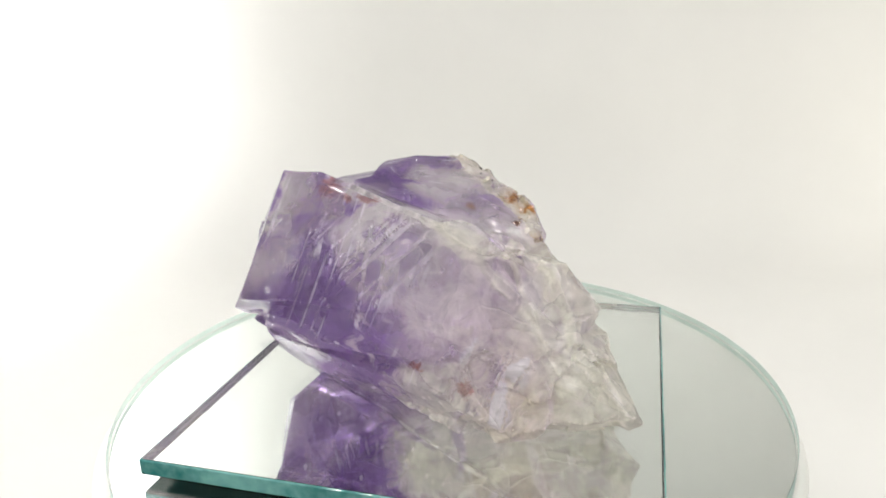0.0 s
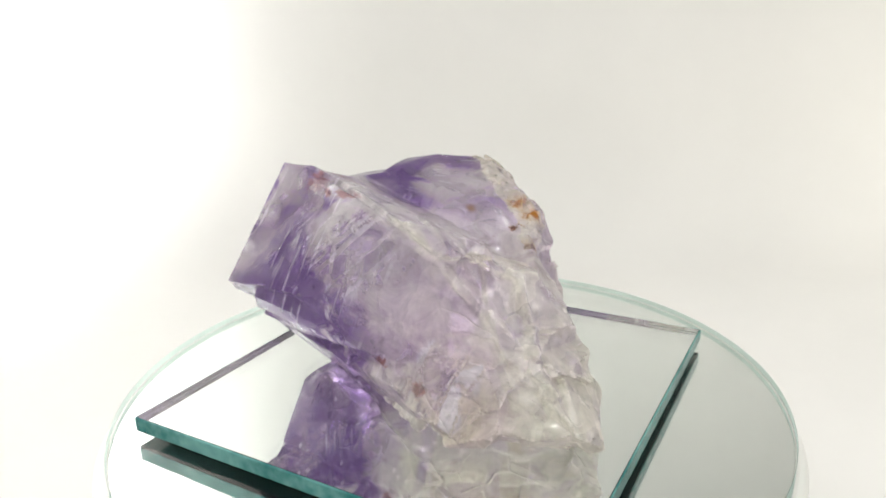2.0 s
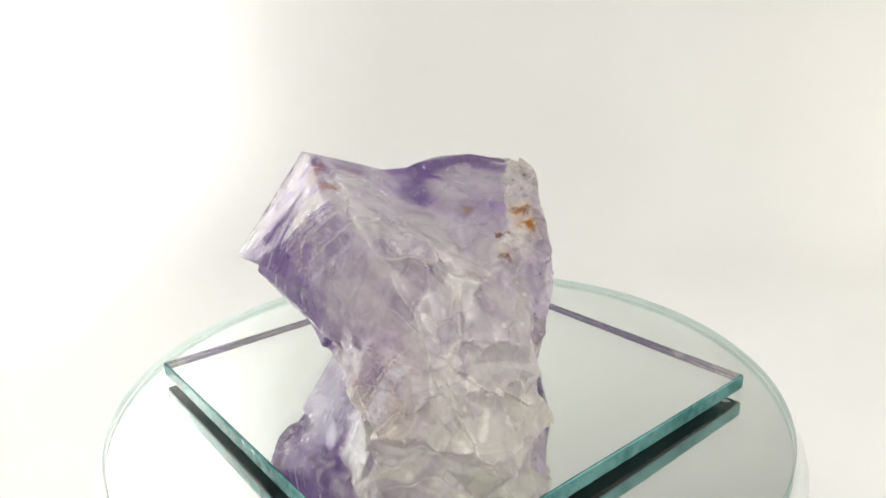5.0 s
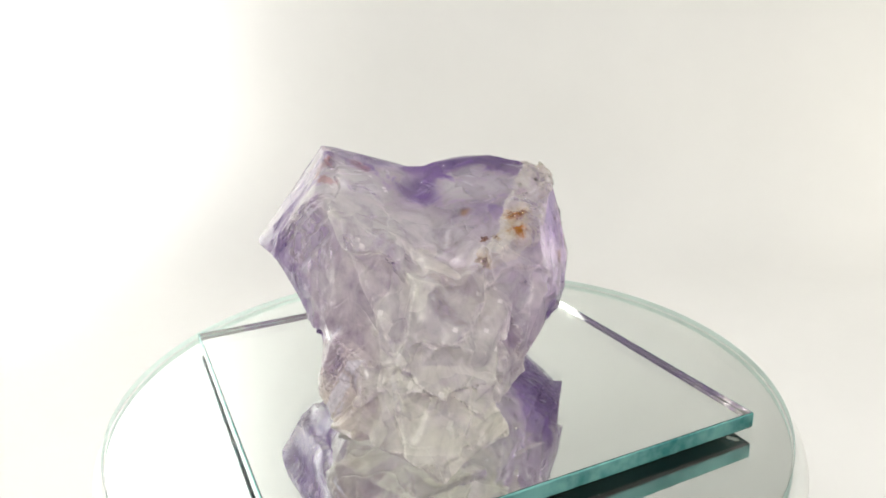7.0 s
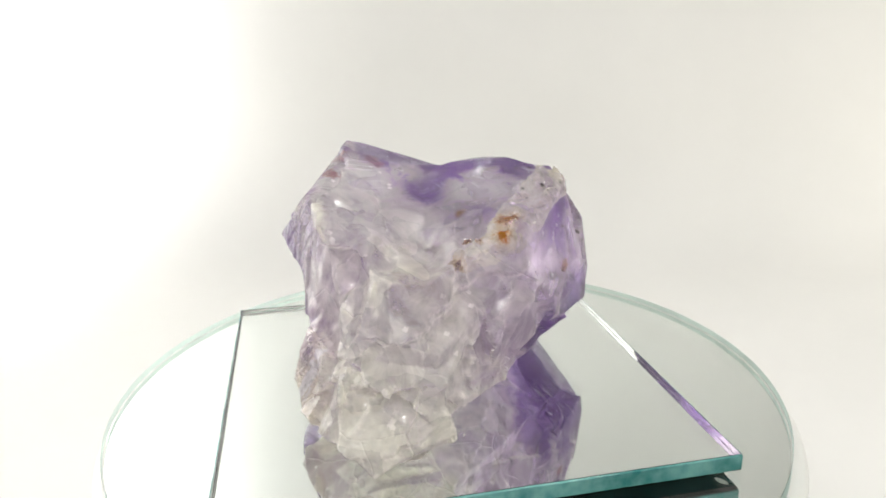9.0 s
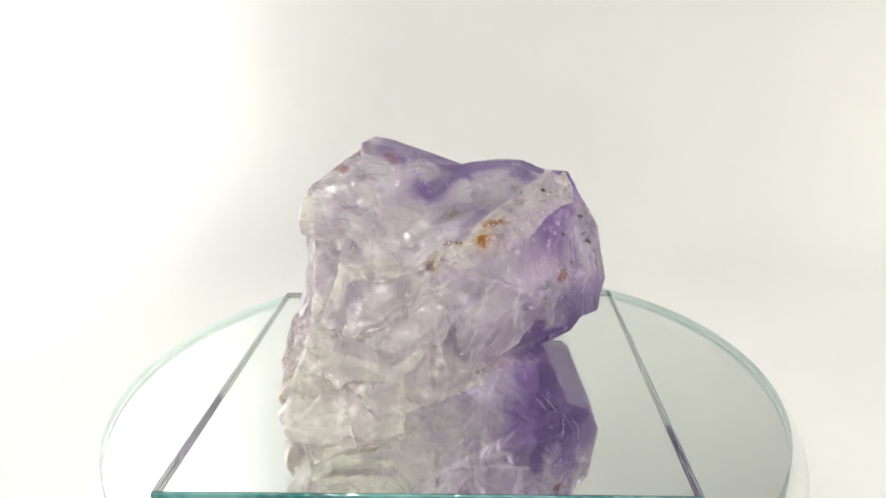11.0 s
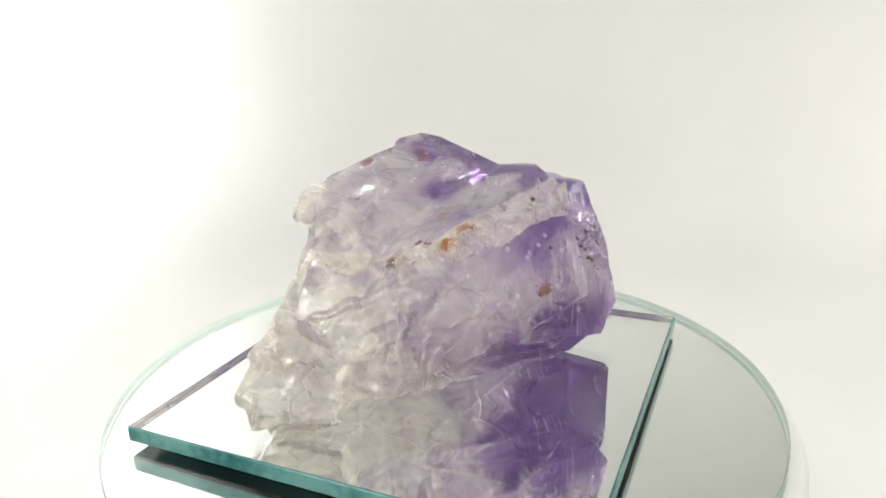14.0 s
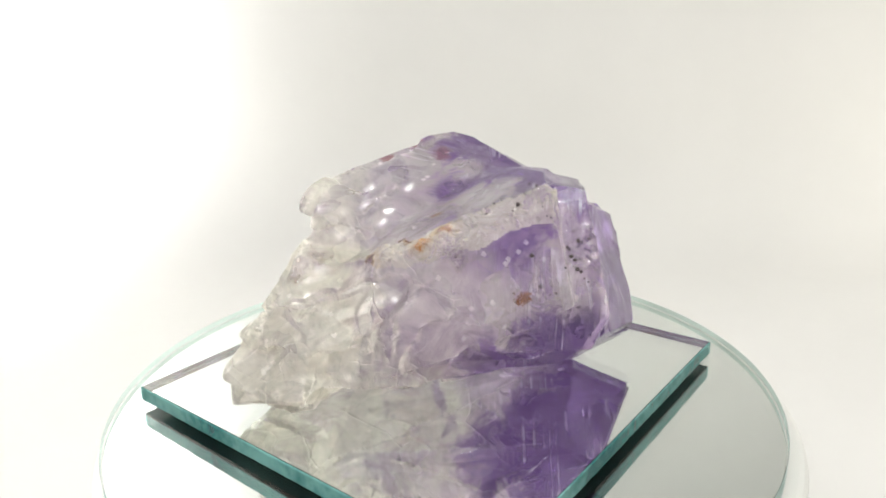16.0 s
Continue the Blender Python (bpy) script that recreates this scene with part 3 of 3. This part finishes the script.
def stone(X):
    """The stone's surface is where this is 0; inside it is negative."""
    f = solid(X)
    far = np.linalg.norm(X - ROOT, axis=1)
    rough = 1 - step(0.30, 0.80, far)
    broken = 0.10 + 0.90 * (1 - step(0.55, 0.85, far))                 # the points keep their flat faces
    crust = 1 - step(0.045, 0.085, band_distance(X))
    f = f + broken * (0.032 * chips(X, 0.26, 3) + 0.008 * chips(X, 0.13, 4, (1, 1, 2.2)) + 0.003 * chips(X, 0.07, 14)) + 0.003 * swell(X, 0.13, 5)
    f = f + (0.02 + 0.28 * rough + 0.9 * crust) * 0.007 * chips(X, 0.038, 6)
    f = f + 0.008 * breaks(X)[0] + 0.007 * terraces(X)
    f = f + crust * (0.014 * chips(X, 0.055, 8) - 0.006)
    return np.maximum(f, -X[:, 2])


def grow_stone(h=0.0062):
    """A net of small faces over the stone's surface."""
    lo, hi = np.array((-0.84, -0.66, -0.03)), np.array((0.64, 0.68, 0.82))
    size = np.ceil((hi - lo) / h).astype(int)
    ax = [(lo[k] + h * np.arange(size[k])).astype(np.float32) for k in range(3)]
    F = np.empty(size, np.float32)
    for i in range(size[0]):
        Y, Z = np.meshgrid(ax[1], ax[2], indexing="ij")
        X = np.stack([np.full(Y.size, ax[0][i], np.float32), Y.ravel(), Z.ravel()], -1)
        f = solid(X)
        near = np.abs(f) < 0.036
        if near.any():
            f[near] = stone(X[near])
        F[i] = f.reshape(size[1], size[2])
    S = F < 0
    corner = [(a, b, c) for a in (0, 1) for b in (0, 1) for c in (0, 1)]
    n = size - 1
    cut = lambda A, c: A[c[0]:c[0] + n[0], c[1]:c[1] + n[1], c[2]:c[2] + n[2]]
    total = sum(cut(S, c).astype(np.int8) for c in corner)
    act = np.argwhere((total > 0) & (total < 8))
    vals = {c: F[tuple((act + np.array(c)).T)] for c in corner}
    acc, cnt = np.zeros((len(act), 3), np.float32), np.zeros(len(act), np.float32)
    for c in corner:
        for k in range(3):
            if c[k] == 0:
                e = tuple(1 if j == k else c[j] for j in range(3))
                va, vb = vals[c], vals[e]
                m = (va < 0) != (vb < 0)
                t = va[m] / (va[m] - vb[m])
                pt = np.tile(np.array(c, np.float32), (m.sum(), 1))
                pt[:, k] += t
                acc[m] += pt
                cnt[m] += 1
    V = (act + acc / cnt[:, None]).astype(np.float32) * h + lo.astype(np.float32)
    for _ in range(2):                                                 # settle the net on the true surface
        g = np.stack([solid(V + d) - solid(V - d) for d in np.eye(3, dtype=np.float32) * 0.002], -1)
        g /= np.linalg.norm(g, axis=1)[:, None] + 1e-9
        V = V - np.clip(stone(V), -0.004, 0.004)[:, None] * g
    number = np.full(n, -1, np.int32)
    number[tuple(act.T)] = np.arange(len(act))
    quads = []
    for k in range(3):
        i, j = [(1, 2), (2, 0), (0, 1)][k]
        A = np.moveaxis(S, k, 0)
        cross = np.argwhere(np.moveaxis(A[:-1] != A[1:], 0, k))
        cross = cross[(cross[:, i] > 0) & (cross[:, j] > 0) & (cross[:, i] < n[i]) & (cross[:, j] < n[j]) & (cross[:, k] < n[k])]
        into = S[tuple(cross.T)]
        ring = []
        for a, b in ((1, 1), (0, 1), (0, 0), (1, 0)):
            q = cross.copy()
            q[:, i] -= a
            q[:, j] -= b
            ring.append(number[tuple(q.T)])
        Q = np.stack(ring, -1)
        Q[~into] = Q[~into][:, ::-1]
        quads.append(Q[(Q >= 0).all(1)])
    return V, np.concatenate(quads)


def skin(name, V, Q, mat, parent, label):
    """One mesh of faces Q over the points V, with sharp edges where the faces bend."""
    used, inv = np.unique(Q, return_inverse=True)
    Q = inv.reshape(Q.shape)
    P = V[used].astype(np.float64) * U
    me = bpy.data.meshes.new(name)
    me.from_pydata(P.tolist(), [], Q.tolist())
    N = np.cross(P[Q[:, 2]] - P[Q[:, 0]], P[Q[:, 3]] - P[Q[:, 1]])
    N /= np.linalg.norm(N, axis=1)[:, None] + 1e-12
    me.polygons.foreach_set("use_smooth", np.ones(len(Q), bool))
    edge_of = np.empty(len(me.loops), np.int32)
    me.loops.foreach_get("edge_index", edge_of)
    face_of = np.repeat(np.arange(len(Q)), 4)
    order = np.argsort(edge_of, kind="stable")
    eo, fo = edge_of[order], face_of[order]
    twin = eo[1:] == eo[:-1]
    sharp = np.zeros(len(me.edges), bool)
    bend = (N[fo[1:]] * N[fo[:-1]]).sum(1)
    sharp[eo[1:][twin & (bend < math.cos(radians(20)))]] = True
    me.edges.foreach_set("use_edge_sharp", sharp)
    me.materials.append(mat)
    me.attributes.new("growth_plate", "FLOAT", "POINT").data.foreach_set("value", PLATES[used].astype(np.float32))
    me.attributes.new("break_lip", "FLOAT", "POINT").data.foreach_set("value", LIP[used].astype(np.float32))
    me.update()
    ob = new(name, me)
    ob.parent = parent
    return tagged(ob, label)


crystal = tagged(new("amethyst_cluster"), "pale to deep purple translucent amethyst cluster with a rough broken root", "crystal")
V, Q = grow_stone()
LIP, PLATES = breaks(V)[1], terraces(V)
mid = V[Q].mean(1)
owner = blocks(mid).argmin(1)
crusted = in_crust(mid)
skin("crystal_point", V, Q[(owner == 0) & ~crusted], M_STONE, crystal, "purple striated main crystal point")
skin("crystal_point", V, Q[(owner == 1) & ~crusted], M_STONE, crystal, "clear purple second crystal point")
skin("ridge", V, Q[(owner == 4) & ~crusted], M_STONE, crystal, "lilac ridge between the points")
skin("flank", V, Q[(owner == 2) & ~crusted], M_STONE, crystal, "milky pale lilac broken flank")
skin("root", V, Q[(owner == 3) & ~crusted], M_STONE, crystal, "colourless rough broken root")
skin("crust", V, Q[crusted], M_CRUST, crystal, "white sparkling quartz crust with rust-brown stains")



# dark mineral grains on the second point: place and size
GRAINS = [(0.134, 0.291, 0.631, 6.0), (0.131, 0.364, 0.629, 3.0), (0.133, 0.378, 0.605, 3.0), (0.127, 0.389, 0.599, 3.0), (0.033, 0.435, 0.536, 3.0), (0.045, 0.453, 0.51, 6.0), (0.033, 0.482, 0.516, 4.0), (0.099, 0.414, 0.527, 2.0), (0.066, 0.424, 0.493, 5.0), (0.068, 0.432, 0.487, 4.0), (0.077, 0.441, 0.469, 6.0), (0.08, 0.452, 0.46, 5.0), (0.074, 0.466, 0.463, 3.0)]
MORE_GRAINS = [(0.092, 0.463, 0.436, 7.0), (0.09, 0.474, 0.429, 5.0), (0.085, 0.483, 0.407, 3.0), (0.077, 0.494, 0.394, 3.0), (0.128, 0.436, 0.45, 3.0), (0.172, 0.346, 0.492, 6.0), (0.186, 0.331, 0.47, 4.0), (0.177, 0.373, 0.401, 5.0), (0.158, 0.416, 0.378, 4.0), (0.167, 0.401, 0.376, 3.0), (-0.079, 0.233, 0.66, 3.0), (-0.056, 0.257, 0.662, 3.0)]
rng = random.Random(5)
CRUST_GRAINS = [(-0.013, 0.283, 0.661, 4.0), (0.071, 0.219, 0.626, 3.0), (0.133, 0.217, 0.628, 4.0), (0.109, 0.305, 0.658, 3.0), (0.172, 0.207, 0.606, 4.0), (0.17, 0.288, 0.622, 3.0), (0.019, 0.315, 0.664, 4.0)]
for x, y, z, s in GRAINS + MORE_GRAINS + CRUST_GRAINS:
    bm = bmesh.new()
    bmesh.ops.create_icosphere(bm, subdivisions=2, radius=0.00008 * s)
    for v in bm.verts:
        v.co *= rng.uniform(0.75, 1.2)
        v.co += Vector((x, y, z)) * U
    part("mineral_grain", bm, M_SPECK, crystal, "dark brown iron mineral grain")


def motions():
    """Everything on the table turns with it about the upright axis."""
    times = [i * 1.0 for i in range(17)]
    for ob, m in ((turntable, pose(0, 0, 0)), (round_mirror, pose(0.0092 * U, -0.0126 * U, 0)),
                  (square_mirror, pose(0.0045 * U, -0.0351 * U, 0, 0, 0, 209.461 - 45)), (crystal, pose(0, 0, 0.0003))):
        axis = pose(0, 0, 0) if ob is crystal else pose(-0.005 * U, 0.008 * U, 0)
        walk(ob, [(t, axis @ pose(0, 0, 0, 0, 0, spin(t)) @ m) for t in times])


motions()
